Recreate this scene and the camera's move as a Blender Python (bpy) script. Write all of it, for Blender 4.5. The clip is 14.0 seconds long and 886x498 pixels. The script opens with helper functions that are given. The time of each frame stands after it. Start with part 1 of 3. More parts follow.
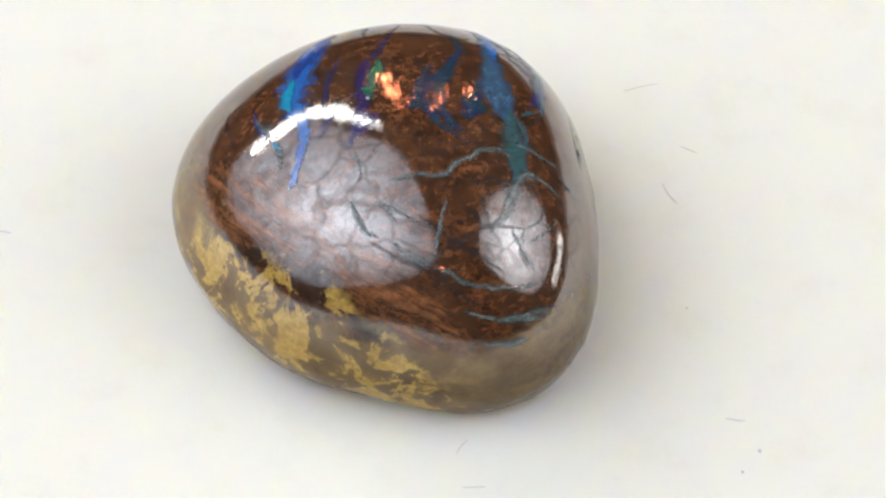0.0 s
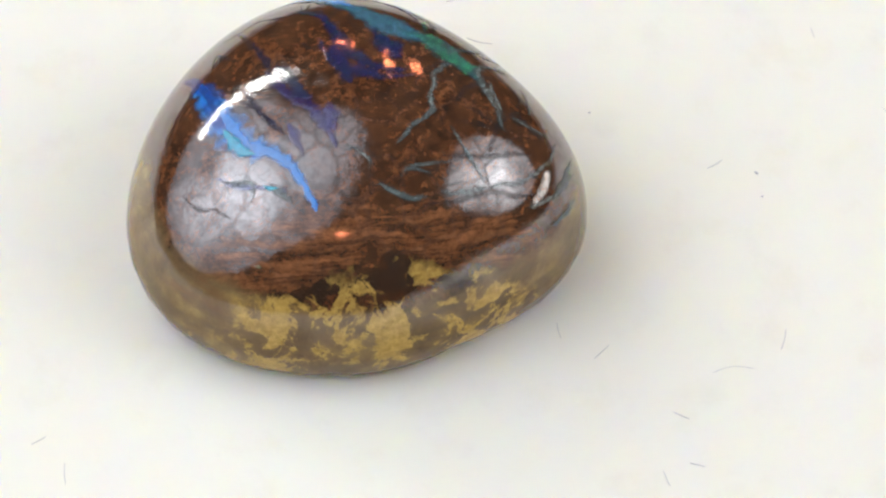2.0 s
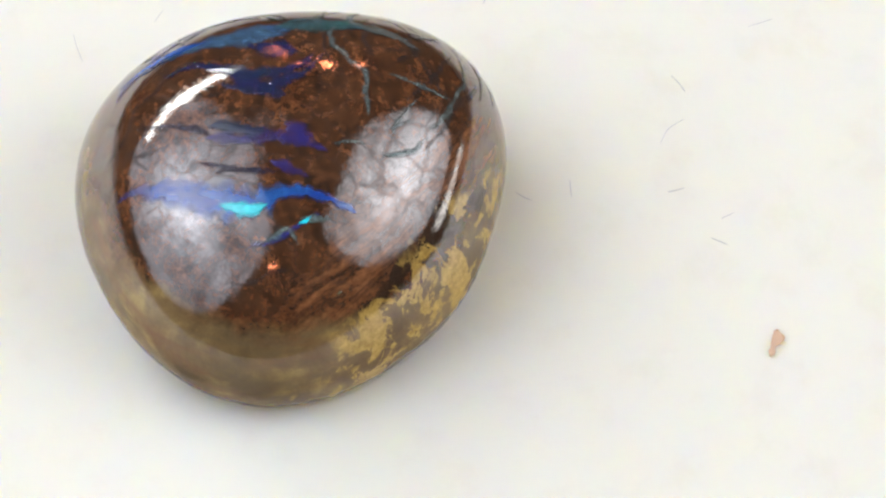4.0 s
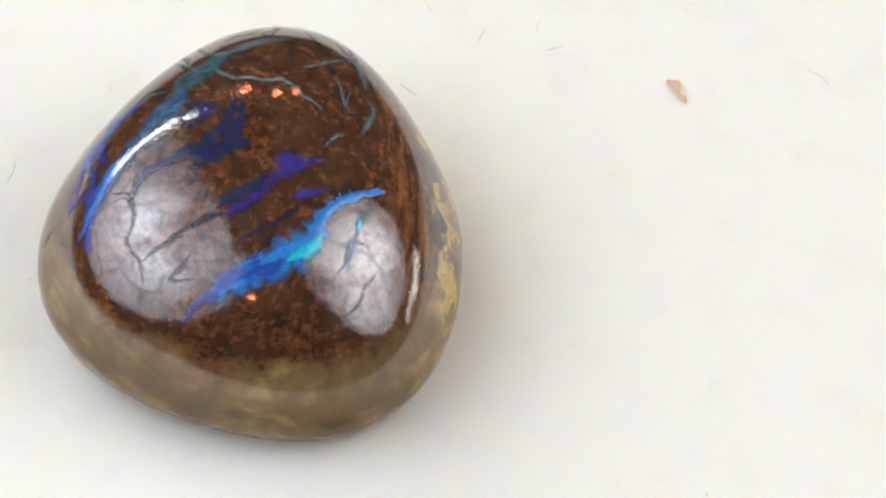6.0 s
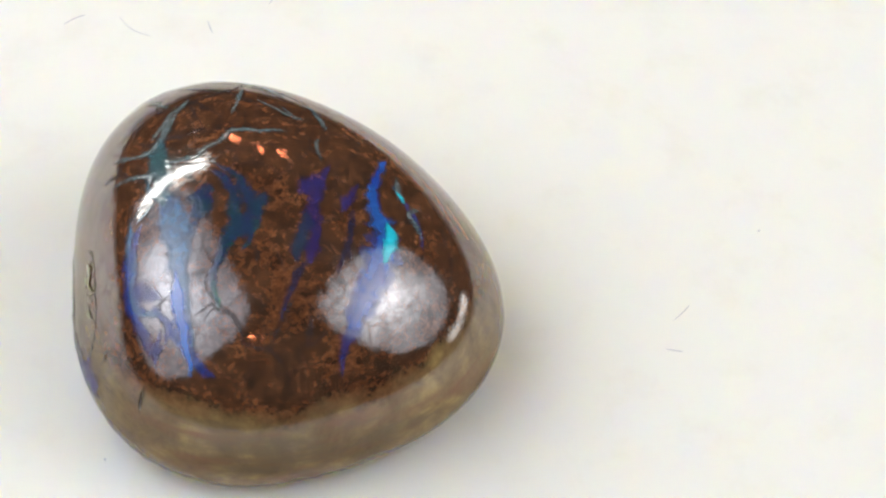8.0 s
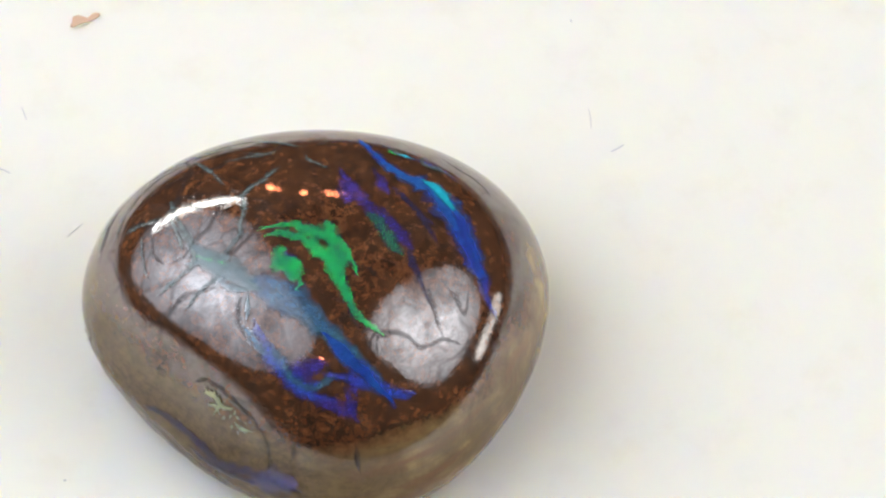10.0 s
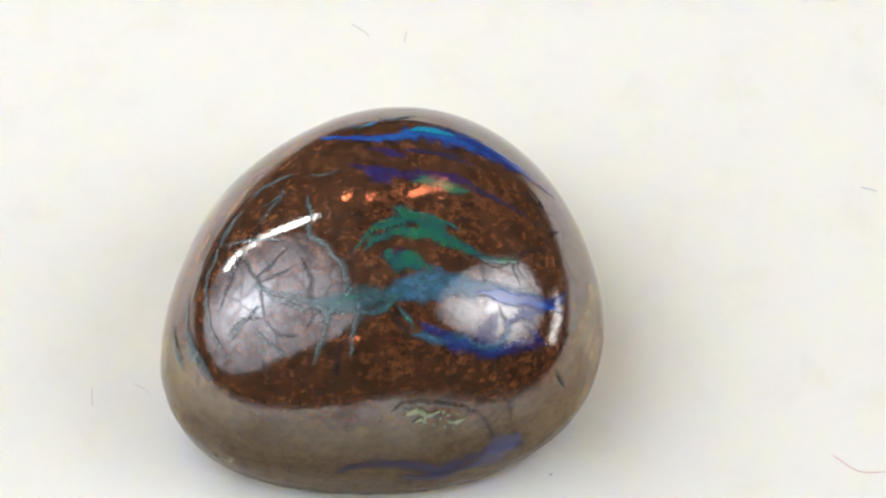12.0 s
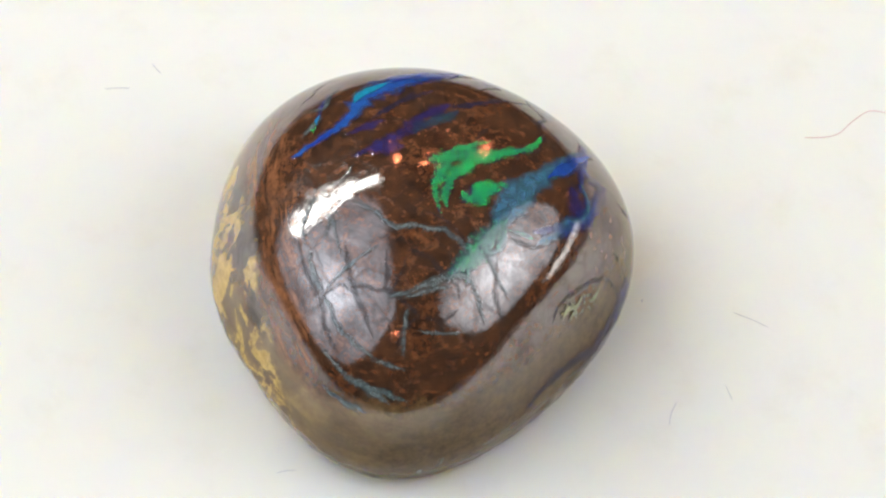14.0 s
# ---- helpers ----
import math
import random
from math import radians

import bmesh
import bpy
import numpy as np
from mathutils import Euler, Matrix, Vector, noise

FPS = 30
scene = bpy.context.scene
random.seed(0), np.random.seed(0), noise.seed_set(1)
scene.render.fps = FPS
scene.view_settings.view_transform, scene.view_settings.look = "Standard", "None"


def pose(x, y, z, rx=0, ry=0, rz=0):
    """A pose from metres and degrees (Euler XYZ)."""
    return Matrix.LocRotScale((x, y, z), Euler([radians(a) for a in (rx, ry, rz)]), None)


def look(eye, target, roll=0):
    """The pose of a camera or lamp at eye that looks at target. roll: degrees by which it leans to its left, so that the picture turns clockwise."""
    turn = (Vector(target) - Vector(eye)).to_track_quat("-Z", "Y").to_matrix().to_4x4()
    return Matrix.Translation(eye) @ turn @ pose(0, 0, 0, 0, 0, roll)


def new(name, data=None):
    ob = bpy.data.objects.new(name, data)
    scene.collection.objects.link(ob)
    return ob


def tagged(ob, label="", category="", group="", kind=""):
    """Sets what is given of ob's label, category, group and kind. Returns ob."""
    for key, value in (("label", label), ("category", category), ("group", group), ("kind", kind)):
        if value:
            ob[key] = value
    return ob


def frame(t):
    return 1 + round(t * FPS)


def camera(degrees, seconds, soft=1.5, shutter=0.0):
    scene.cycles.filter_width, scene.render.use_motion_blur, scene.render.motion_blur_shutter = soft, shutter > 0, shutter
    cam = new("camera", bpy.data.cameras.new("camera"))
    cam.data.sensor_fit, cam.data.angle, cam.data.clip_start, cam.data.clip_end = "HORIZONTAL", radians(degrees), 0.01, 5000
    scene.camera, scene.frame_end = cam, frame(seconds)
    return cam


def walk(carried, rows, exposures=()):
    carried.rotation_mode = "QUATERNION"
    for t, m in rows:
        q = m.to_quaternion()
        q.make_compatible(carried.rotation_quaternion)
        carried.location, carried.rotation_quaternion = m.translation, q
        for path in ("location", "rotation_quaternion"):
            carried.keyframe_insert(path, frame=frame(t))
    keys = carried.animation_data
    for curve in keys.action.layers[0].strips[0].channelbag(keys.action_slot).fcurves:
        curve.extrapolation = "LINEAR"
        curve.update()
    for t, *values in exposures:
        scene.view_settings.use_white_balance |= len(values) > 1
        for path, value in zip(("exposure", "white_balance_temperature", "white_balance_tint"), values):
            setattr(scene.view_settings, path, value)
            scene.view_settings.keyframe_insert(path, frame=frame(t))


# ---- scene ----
import functools

cam = camera(11.257, 14.0, soft=2.3)
EYE = (0.0, -0.0985, 0.1280)
AHEAD = (0.02363, 0.61733, -0.78635)
walk(cam, [(t, look(EYE, [e + a for e, a in zip(EYE, AHEAD)], 2.673)) for t in (0.0, 14.0)])
SPIN = 22.5   # degrees a second, one turn in sixteen seconds

# ---- world and light ----
world = bpy.data.worlds.new("world")
scene.world = world
world.use_nodes = True
world.node_tree.nodes["Background"].inputs["Color"].default_value = (1.0, 0.82, 0.54, 1)
world.node_tree.nodes["Background"].inputs["Strength"].default_value = 0.072
PANEL_LEFT, PANEL_RIGHT, STRIP, LED = 3.15, 3.9, 28.0, 110.0
scene.view_settings.exposure = 0.0


# ---- materials ----
class Mat:
    """A node material: a Principled shader and short calls to hang nodes on it."""

    def __init__(self, name, rough=0.5, metal=0.0, ior=1.5):
        self.m = bpy.data.materials.new(name)
        self.m.use_nodes = True
        self.t = self.m.node_tree
        self.b = self.t.nodes["Principled BSDF"]
        self.b.inputs["Roughness"].default_value = rough
        self.b.inputs["Metallic"].default_value = metal
        self.b.inputs["IOR"].default_value = ior

    def node(self, kind, **sets):
        n = self.t.nodes.new(kind)
        for k, v in sets.items():
            setattr(n, k, v)
        return n

    def put(self, where, value):
        if isinstance(value, bpy.types.NodeSocket):
            self.t.links.new(value, where)
        else:
            where.default_value = value

    def set(self, key, value):
        self.put(self.b.inputs[key], value)

    def coords(self, which="Object"):
        return self.node("ShaderNodeTexCoord").outputs[which]

    def noise(self, vec, scale, detail=4, rough=0.55, warp=0.0):
        n = self.node("ShaderNodeTexNoise")
        self.put(n.inputs["Vector"], vec)
        for k, v in (("Scale", scale), ("Detail", detail), ("Roughness", rough), ("Distortion", warp)):
            n.inputs[k].default_value = v
        return n.outputs["Fac"]

    def cracks(self, vec, scale):
        n = self.node("ShaderNodeTexVoronoi", feature="DISTANCE_TO_EDGE")
        self.put(n.inputs["Vector"], vec)
        n.inputs["Scale"].default_value = scale
        return n.outputs["Distance"]

    def ramp(self, fac, *stops):
        n = self.node("ShaderNodeValToRGB")
        self.put(n.inputs["Fac"], fac)
        el = n.color_ramp.elements
        while len(el) < len(stops):
            el.new(0.5)
        for e, (p, c) in zip(el, stops):
            e.position = p
            e.color = (*c, 1) if isinstance(c, tuple) else (c, c, c, 1)
        return n.outputs["Color"]

    def mix(self, fac, a, b, how="MIX"):
        n = self.node("ShaderNodeMix", data_type="RGBA", blend_type=how)
        self.put(n.inputs[0], fac)
        self.put(n.inputs[6], a if not isinstance(a, tuple) else (*a, 1))
        self.put(n.inputs[7], b if not isinstance(b, tuple) else (*b, 1))
        return n.outputs[2]

    def math(self, how, a, b=0.0, clamp=False):
        n = self.node("ShaderNodeMath", operation=how, use_clamp=clamp)
        self.put(n.inputs[0], a)
        self.put(n.inputs[1], b)
        return n.outputs[0]

    def bump(self, height, strength, distance, on="Normal", after=None):
        n = self.node("ShaderNodeBump")
        self.put(n.inputs["Height"], height)
        n.inputs["Strength"].default_value = strength
        n.inputs["Distance"].default_value = distance
        if after is not None:
            self.put(n.inputs["Normal"], after)
        self.put(self.b.inputs[on], n.outputs[0])
        return n.outputs[0]


def plain(name, colour, rough=0.5, metal=0.0, grain=200.0):
    """A painted or moulded surface with slight unevenness."""
    a = Mat(name, rough, metal)
    n = a.noise(a.coords(), grain)
    a.set("Base Color", a.mix(n, tuple(0.88 * c for c in colour), tuple(min(1, 1.08 * c) for c in colour)))
    a.bump(n, 0.1, 0.0005)
    return a.m


def glow(name, colour, power, core=0.0, rim=0.26):
    """A lit diffuser or bulb; core: how fast it dims from its middle to its rim."""
    a = Mat(name)
    e = a.node("ShaderNodeEmission")
    e.inputs["Color"].default_value = (*colour, 1)
    e.inputs["Strength"].default_value = power
    if core:
        g = a.node("ShaderNodeTexGradient", gradient_type="SPHERICAL")
        a.put(g.inputs["Vector"], a.coords())
        scaled = a.node("ShaderNodeVectorMath", operation="SCALE")
        a.put(scaled.inputs[0], a.coords())
        scaled.inputs["Scale"].default_value = core
        a.put(g.inputs["Vector"], scaled.outputs[0])
        bright = a.node("ShaderNodeMath", operation="MULTIPLY_ADD")
        a.put(bright.inputs[0], a.math("POWER", g.outputs["Fac"], 1.8))
        bright.inputs[1].default_value = 1.45 * power
        bright.inputs[2].default_value = rim * power
        a.put(e.inputs["Strength"], bright.outputs[0])
    a.t.links.new(e.outputs[0], a.t.nodes["Material Output"].inputs["Surface"])
    return a.m


def table_white():
    a = Mat("matt_white_plate", 0.6, 0.0, 1.45)
    v = a.coords()
    spots = a.ramp(a.noise(v, 380, 4, 0.6), (0.30, (0.750, 0.738, 0.645)), (0.46, (0.780, 0.775, 0.692)), (0.75, (0.787, 0.785, 0.704)))
    fine = a.noise(v, 1500, 3)
    a.set("Base Color", a.mix(a.math("MULTIPLY", fine, 0.12), spots, (0.68, 0.66, 0.59)))
    a.bump(fine, 0.15, 0.0001)
    a.set("Subsurface Weight", 0.7)
    a.set("Subsurface Radius", (1.0, 0.80, 0.35))
    a.set("Subsurface Scale", 0.0045)
    return a.m


def stone_skin():
    """Polished brown ironstone; orange-brown shoulder and ochre sandstone on one flank, olive-brown low down."""
    a = Mat("polished_ironstone", 0.07, 0.0, 2.2)
    v = a.coords()
    uv = a.node("ShaderNodeSeparateXYZ")
    a.put(uv.inputs[0], a.node("ShaderNodeUVMap", uv_map="chart").outputs[0])
    u, w = uv.outputs[0], uv.outputs[1]
    polar = a.math("SQRT", a.math("ADD", a.math("MULTIPLY", u, u), a.math("MULTIPLY", w, w)))
    side = a.math("ADD", a.math("MULTIPLY", u, -0.62), a.math("MULTIPLY", w, -0.78))
    wob = a.math("MULTIPLY", a.math("SUBTRACT", a.noise(v, 500, 5, 0.65), 0.5), 0.34)
    side_w = a.math("ADD", side, wob)
    polar_w = a.math("ADD", polar, a.math("MULTIPLY", wob, 0.5))
    stretch = a.node("ShaderNodeMapping")
    a.put(stretch.inputs["Vector"], v)
    stretch.inputs["Scale"].default_value = (1.0, 1.0, 2.4)
    grain = a.math("ADD", a.math("MULTIPLY", a.noise(stretch.outputs[0], 1500, 6, 0.72, 0.2), 0.5), a.math("MULTIPLY", a.noise(v, 4000, 4, 0.7, 0.5), 0.5))
    cloud = a.noise(v, 480, 5, 0.62)
    brown = a.ramp(grain, (0.38, (0.010, 0.004, 0.002)), (0.46, (0.054, 0.018, 0.007)), (0.55, (0.120, 0.042, 0.016)), (0.65, (0.230, 0.090, 0.036)))
    brown = a.mix(a.ramp(cloud, (0.47, 0.0), (0.66, 0.6)), brown, a.ramp(grain, (0.42, (0.006, 0.003, 0.003)), (0.60, (0.085, 0.034, 0.018))))
    clump = a.noise(v, 1500, 6, 0.74, 0.8)
    brown = a.mix(a.ramp(clump, (0.51, 0.0), (0.60, 0.75)), brown, (0.012, 0.006, 0.004))
    along = a.math("ADD", a.math("MULTIPLY", u, 0.78), a.math("MULTIPLY", w, -0.62))
    bed = a.node("ShaderNodeCombineXYZ")
    a.put(bed.inputs[0], a.math("ADD", a.math("MULTIPLY", a.math("ADD", side, polar), 0.5), a.math("MULTIPLY", wob, 0.25)))
    a.put(bed.inputs[1], a.math("MULTIPLY", along, 0.14))
    strata = a.noise(bed.outputs[0], 26, 4, 0.6)
    brown = a.mix(a.ramp(a.noise(v, 760, 5, 0.7), (0.50, 0.0), (0.68, 0.4)), brown, (0.13, 0.047, 0.018))
    orange = a.ramp(grain, (0.36, (0.11, 0.043, 0.019)), (0.60, (0.33, 0.130, 0.052)))
    belt = a.math("MULTIPLY", a.ramp(side_w, (0.38, 0.0), (0.45, 0.9), (0.56, 0.9), (0.61, 0.0)), a.ramp(strata, (0.38, 0.12), (0.55, 1.0)))
    fold = a.node("ShaderNodeCombineXYZ")
    a.put(fold.inputs[0], a.math("ADD", a.math("MULTIPLY", a.math("ADD", side, polar), 0.5), a.math("MULTIPLY", wob, 0.16)))
    a.put(fold.inputs[1], a.math("MULTIPLY", along, 0.10))
    lamina = a.noise(fold.outputs[0], 44, 5, 0.66)
    orange = a.mix(a.ramp(lamina, (0.44, 0.75), (0.54, 0.0)), orange, (0.045, 0.018, 0.009))
    brown = a.mix(a.ramp(lamina, (0.56, 0.0), (0.66, 0.35)), brown, (0.15, 0.055, 0.022))
    col = a.mix(belt, brown, orange)
    col = a.mix(a.ramp(side_w, (0.58, 0.0), (0.61, 0.75), (0.65, 0.75), (0.69, 0.0)), col, (0.020, 0.011, 0.008))
    olive = a.ramp(a.noise(v, 620, 5, 0.6, 0.3), (0.32, (0.105, 0.066, 0.030)), (0.50, (0.190, 0.122, 0.052)), (0.68, (0.320, 0.220, 0.080)))
    band = a.node("ShaderNodeMapping")
    a.put(band.inputs["Vector"], v)
    band.inputs["Scale"].default_value = (0.45, 0.45, 2.2)
    olive = a.mix(a.math("MULTIPLY", a.ramp(a.noise(band.outputs[0], 520, 5, 0.62, 0.4), (0.47, 0.0), (0.62, 0.75)), a.ramp(side_w, (0.45, 1.0), (0.62, 0.15))), olive, (0.185, 0.088, 0.040))
    olive = a.mix(a.ramp(a.noise(band.outputs[0], 640, 4, 0.6, 0.2), (0.36, 0.65), (0.50, 0.0)), olive, (0.130, 0.092, 0.050))
    olive = a.mix(a.ramp(u, (0.25, 0.0), (0.65, 0.85)), olive, a.ramp(grain, (0.40, (0.056, 0.033, 0.014)), (0.60, (0.122, 0.074, 0.032))))
    col = a.mix(a.ramp(polar_w, (0.735, 0.0), (0.785, 1.0)), col, olive)
    sand = a.ramp(grain, (0.40, (0.33, 0.20, 0.045)), (0.60, (0.58, 0.38, 0.095)))
    near = None
    for u0, w0, ru, rw in ((0.12, -0.87, 0.38, 0.12), (-0.21, -0.61, 0.10, 0.10), (-0.58, -0.44, 0.12, 0.18), (-0.80, -0.34, 0.20, 0.18), (-0.46, -0.74, 0.14, 0.11), (0.0, -1.02, 0.50, 0.12)):
        du = a.math("DIVIDE", a.math("SUBTRACT", u, u0), ru)
        dw = a.math("DIVIDE", a.math("SUBTRACT", w, w0), rw)
        hill = a.math("SUBTRACT", 1.3, a.math("SQRT", a.math("ADD", a.math("MULTIPLY", du, du), a.math("MULTIPLY", dw, dw))))
        near = hill if near is None else a.math("MAXIMUM", near, hill)
    near = a.math("MULTIPLY", a.math("MAXIMUM", near, -0.9), 0.105)
    patch = a.ramp(a.math("ADD", a.noise(v, 620, 7, 0.68, 0.5), near), (0.562, 0.0), (0.592, 0.9))
    fleck = a.ramp(a.noise(v, 1000, 4, 0.6, 0.4), (0.58, 0.0), (0.64, 0.7))
    patch = a.math("MAXIMUM", patch, fleck)
    col = a.mix(a.math("MULTIPLY", patch, a.ramp(side_w, (0.58, 0.0), (0.65, 1.0))), col, sand)
    warp = a.node("ShaderNodeVectorMath", operation="MULTIPLY_ADD")
    shift = a.node("ShaderNodeTexNoise")
    a.put(shift.inputs["Vector"], v)
    shift.inputs["Scale"].default_value = 1100
    a.put(warp.inputs[0], shift.outputs["Color"])
    warp.inputs[1].default_value = (0.0007, 0.0007, 0.0007)
    a.put(warp.inputs[2], v)
    crack = a.ramp(a.cracks(warp.outputs[0], 760), (0.0, 0.40), (0.085, 1.0))
    hair = a.ramp(a.cracks(warp.outputs[0], 1900), (0.0, 0.75), (0.06, 1.0))
    quiet = a.math("MAXIMUM", a.ramp(a.noise(v, 300, 3, 0.5), (0.46, 1.0), (0.56, 0.0)), a.ramp(polar, (0.62, 0.0), (0.72, 1.0)))
    net = a.math("MAXIMUM", a.math("MULTIPLY", crack, hair), quiet)
    cell = a.node("ShaderNodeTexVoronoi")
    a.put(cell.inputs["Vector"], warp.outputs[0])
    cell.inputs["Scale"].default_value = 760
    worn = a.ramp(cell.outputs["Color"], (0.15, 0.78), (0.85, 1.0))
    pits = a.math("MULTIPLY", worn, a.ramp(a.noise(v, 620, 6, 0.72, 0.5), (0.33, 0.55), (0.50, 1.0)))
    dull = a.ramp(a.noise(v, 310, 5, 0.68, 0.4), (0.40, 0.58), (0.52, 1.0))
    pits = a.math("MULTIPLY", pits, dull)
    a.set("Base Color", a.mix(a.math("MULTIPLY", a.math("SUBTRACT", 1.0, net), 0.35), col, (0.030, 0.036, 0.036)))
    rough = a.math("MULTIPLY_ADD", cloud, 0.06)
    a.t.nodes[-1].inputs[2].default_value = 0.035
    a.set("Roughness", a.math("ADD", a.math("MULTIPLY", a.math("SUBTRACT", 1.0, net), 0.12), rough))
    gloss = a.math("MULTIPLY", a.math("MULTIPLY", a.math("MULTIPLY_ADD", net, 0.65), pits), a.ramp(polar, (0.70, 0.72), (0.90, 0.25)))
    gloss = a.math("MULTIPLY", gloss, a.math("SUBTRACT", 1.0, a.math("MULTIPLY", belt, 0.42)))
    for n in a.t.nodes:
        if n.type == "MATH" and n.operation == "MULTIPLY_ADD" and abs(n.inputs[1].default_value - 0.65) < 1e-6:
            n.inputs[2].default_value = 0.35
    a.set("Specular IOR Level", gloss)
    a.set("IOR", a.math("SUBTRACT", 2.2, a.math("MULTIPLY", a.ramp(polar_w, (0.70, 0.0), (0.92, 1.0)), 0.68)))
    a.set("Coat Weight", 0.02)
    a.set("Coat Roughness", 0.28)
    a.set("Coat IOR", 1.5)
    b1 = a.bump(net, 0.03, 0.00002)
    b0 = a.bump(a.noise(v, 430, 2, 0.5), 0.18, 0.00012, after=b1)
    b2 = a.bump(a.noise(v, 1500, 5, 0.65), 0.135, 0.00006, after=b0)
    a.bump(grain, 0.05, 0.00002, after=b2)
    return a.m


def half_way(az, el):
    """The facing that mirrors a lamp at that bearing into the camera."""
    to_lamp = Vector((math.sin(radians(az)) * math.cos(radians(el)), math.cos(radians(az)) * math.cos(radians(el)), math.sin(radians(el))))
    return (to_lamp - Vector(AHEAD)).normalized()


def opal(name, body, other, flash, turned, share=0.35, rough=0.30, dense=1.0, ior=2.0):
    """Precious opal: a milky coloured body, thinning out towards the rim of the vein, and silica platelets
    that lie all one way and flash when the plate has turned so far."""
    a = Mat(name, 0.10, 0.0, ior)
    v = a.coords()
    n = a.noise(v, 900, 5, 0.65, 0.5)
    streak = a.noise(v, 3200, 4, 0.7)
    col = a.mix(a.ramp(n, (0.40, 0.0), (0.58, 1.0)), body, other)
    a.set("Base Color", a.mix(a.ramp(streak, (0.40, 0.0), (0.72, 0.7)), col, tuple(0.3 * c for c in other)))
    a.bump(streak, 0.06, 0.00002)
    lie = pose(0, 0, 0, 0, 0, -turned).to_3x3() @ half_way(-98, 40)
    vec = a.node("ShaderNodeVectorTransform", vector_type="NORMAL", convert_from="OBJECT", convert_to="WORLD")
    vec.inputs[0].default_value = lie
    g = a.node("ShaderNodeBsdfGlossy")
    g.inputs["Color"].default_value = (*flash, 1)
    g.inputs["Roughness"].default_value = rough
    a.put(g.inputs["Normal"], vec.outputs[0])
    m = a.node("ShaderNodeMixShader")
    a.put(m.inputs[0], a.ramp(n, (0.35, 0.4 * share), (0.6, share)))
    a.t.links.new(a.b.outputs[0], m.inputs[1])
    a.t.links.new(g.outputs[0], m.inputs[2])
    inner = a.node("ShaderNodeSeparateXYZ")
    a.put(inner.inputs[0], a.node("ShaderNodeUVMap", uv_map="across").outputs[0])
    ragged = a.math("ADD", inner.outputs[0], a.math("MULTIPLY", a.math("SUBTRACT", a.noise(v, 1500, 6, 0.7, 0.6), 0.5), 1.5))
    body_here = a.ramp(ragged, (0.04, 0.0), (0.85, dense))
    clear = a.node("ShaderNodeBsdfTransparent")
    edge = a.node("ShaderNodeMixShader")
    a.put(edge.inputs[0], body_here)
    a.t.links.new(clear.outputs[0], edge.inputs[1])
    a.t.links.new(m.outputs[0], edge.inputs[2])
    a.t.links.new(edge.outputs[0], a.t.nodes["Material Output"].inputs["Surface"])
    return a.m


# ---- building ----
def link(name, bm, material, parent=None, label="", smooth=False):
    data = bpy.data.meshes.new(name)
    bm.normal_update()
    bm.to_mesh(data)
    bm.free()
    data.materials.append(material)
    if smooth:
        data.polygons.foreach_set("use_smooth", [True] * len(data.polygons))
    ob = new(name, data)
    ob.parent = parent
    return tagged(ob, label)


def part(name, bm, material, parent, label="", smooth=False):
    return link(name, bm, material, parent, label, smooth)


def box(sx, sy, sz, at=(0, 0, 0), bevel=0.0):
    bm = bmesh.new()
    bmesh.ops.create_cube(bm, size=1, matrix=Matrix.Translation(at) @ Matrix.Diagonal((sx, sy, sz, 1)))
    if bevel:
        bmesh.ops.bevel(bm, geom=bm.edges[:], offset=bevel, segments=2, affect="EDGES", profile=0.5)
    return bm


def drum(r, z0, z1, n=96, bevel=0.0):
    bm = bmesh.new()
    bmesh.ops.create_cone(bm, cap_ends=True, segments=n, radius1=r, radius2=r, depth=z1 - z0,
                          matrix=Matrix.Translation((0, 0, (z0 + z1) / 2)))
    if bevel:
        rim = [e for e in bm.edges if len(e.link_faces) == 2 and any(len(f.verts) > 4 for f in e.link_faces)]
        bmesh.ops.bevel(bm, geom=rim, offset=bevel, segments=3, affect="EDGES", profile=0.5)
    return bm


moving = []   # things that ride on the turntable: object, place, own heading


def ride(ob, x, y, z=0.0, heading=0.0):
    """Sets a thing on the plate, x and y in metres from the axle at the start of the clip."""
    ob.matrix_basis = pose(x, y, z, 0, 0, heading)
    moving.append((ob, x, y, z, heading))
    return ob


# ---- the setting ----
bench_top = plain("white_bench_laminate", (0.62, 0.61, 0.58), 0.5, grain=60)
BENCH = -0.034


def setting():
    tagged(link("tabletop", box(0.96, 0.90, 0.03, (0, 0, BENCH - 0.015), 0.002), bench_top), "white laminate tabletop under the turntable", "tabletop", kind="structure")


white_plate = table_white()
white_shell = plain("white_plastic_shell", (0.75, 0.75, 0.73), 0.4)


def turntable():
    foot = tagged(new("turntable"), "white plastic turntable stand on the bench", "turntable")
    foot.location = (0, 0, BENCH)
    part("stand", drum(0.030, 0, 0.020, 64, 0.002), white_shell, foot)
    part("axle", drum(0.008, 0.020, -BENCH - 0.010, 32), white_shell, foot)
    plate = tagged(link("round_plate", drum(0.042, -0.010, 0.0, 160, 0.001), white_plate), "round matt white turning plate with faint stains", "plate")
    ride(plate, 0, 0, 0)


def towards(az, el, d):
    """A place d metres from the stone, az degrees clockwise from straight ahead, el above the plate."""
    a, e = radians(az), radians(el)
    return Vector((d * math.sin(a) * math.cos(e), d * math.cos(a) * math.cos(e), d * math.sin(e) + 0.004))


shell_black = plain("black_lamp_housing", (0.02, 0.02, 0.022), 0.5)


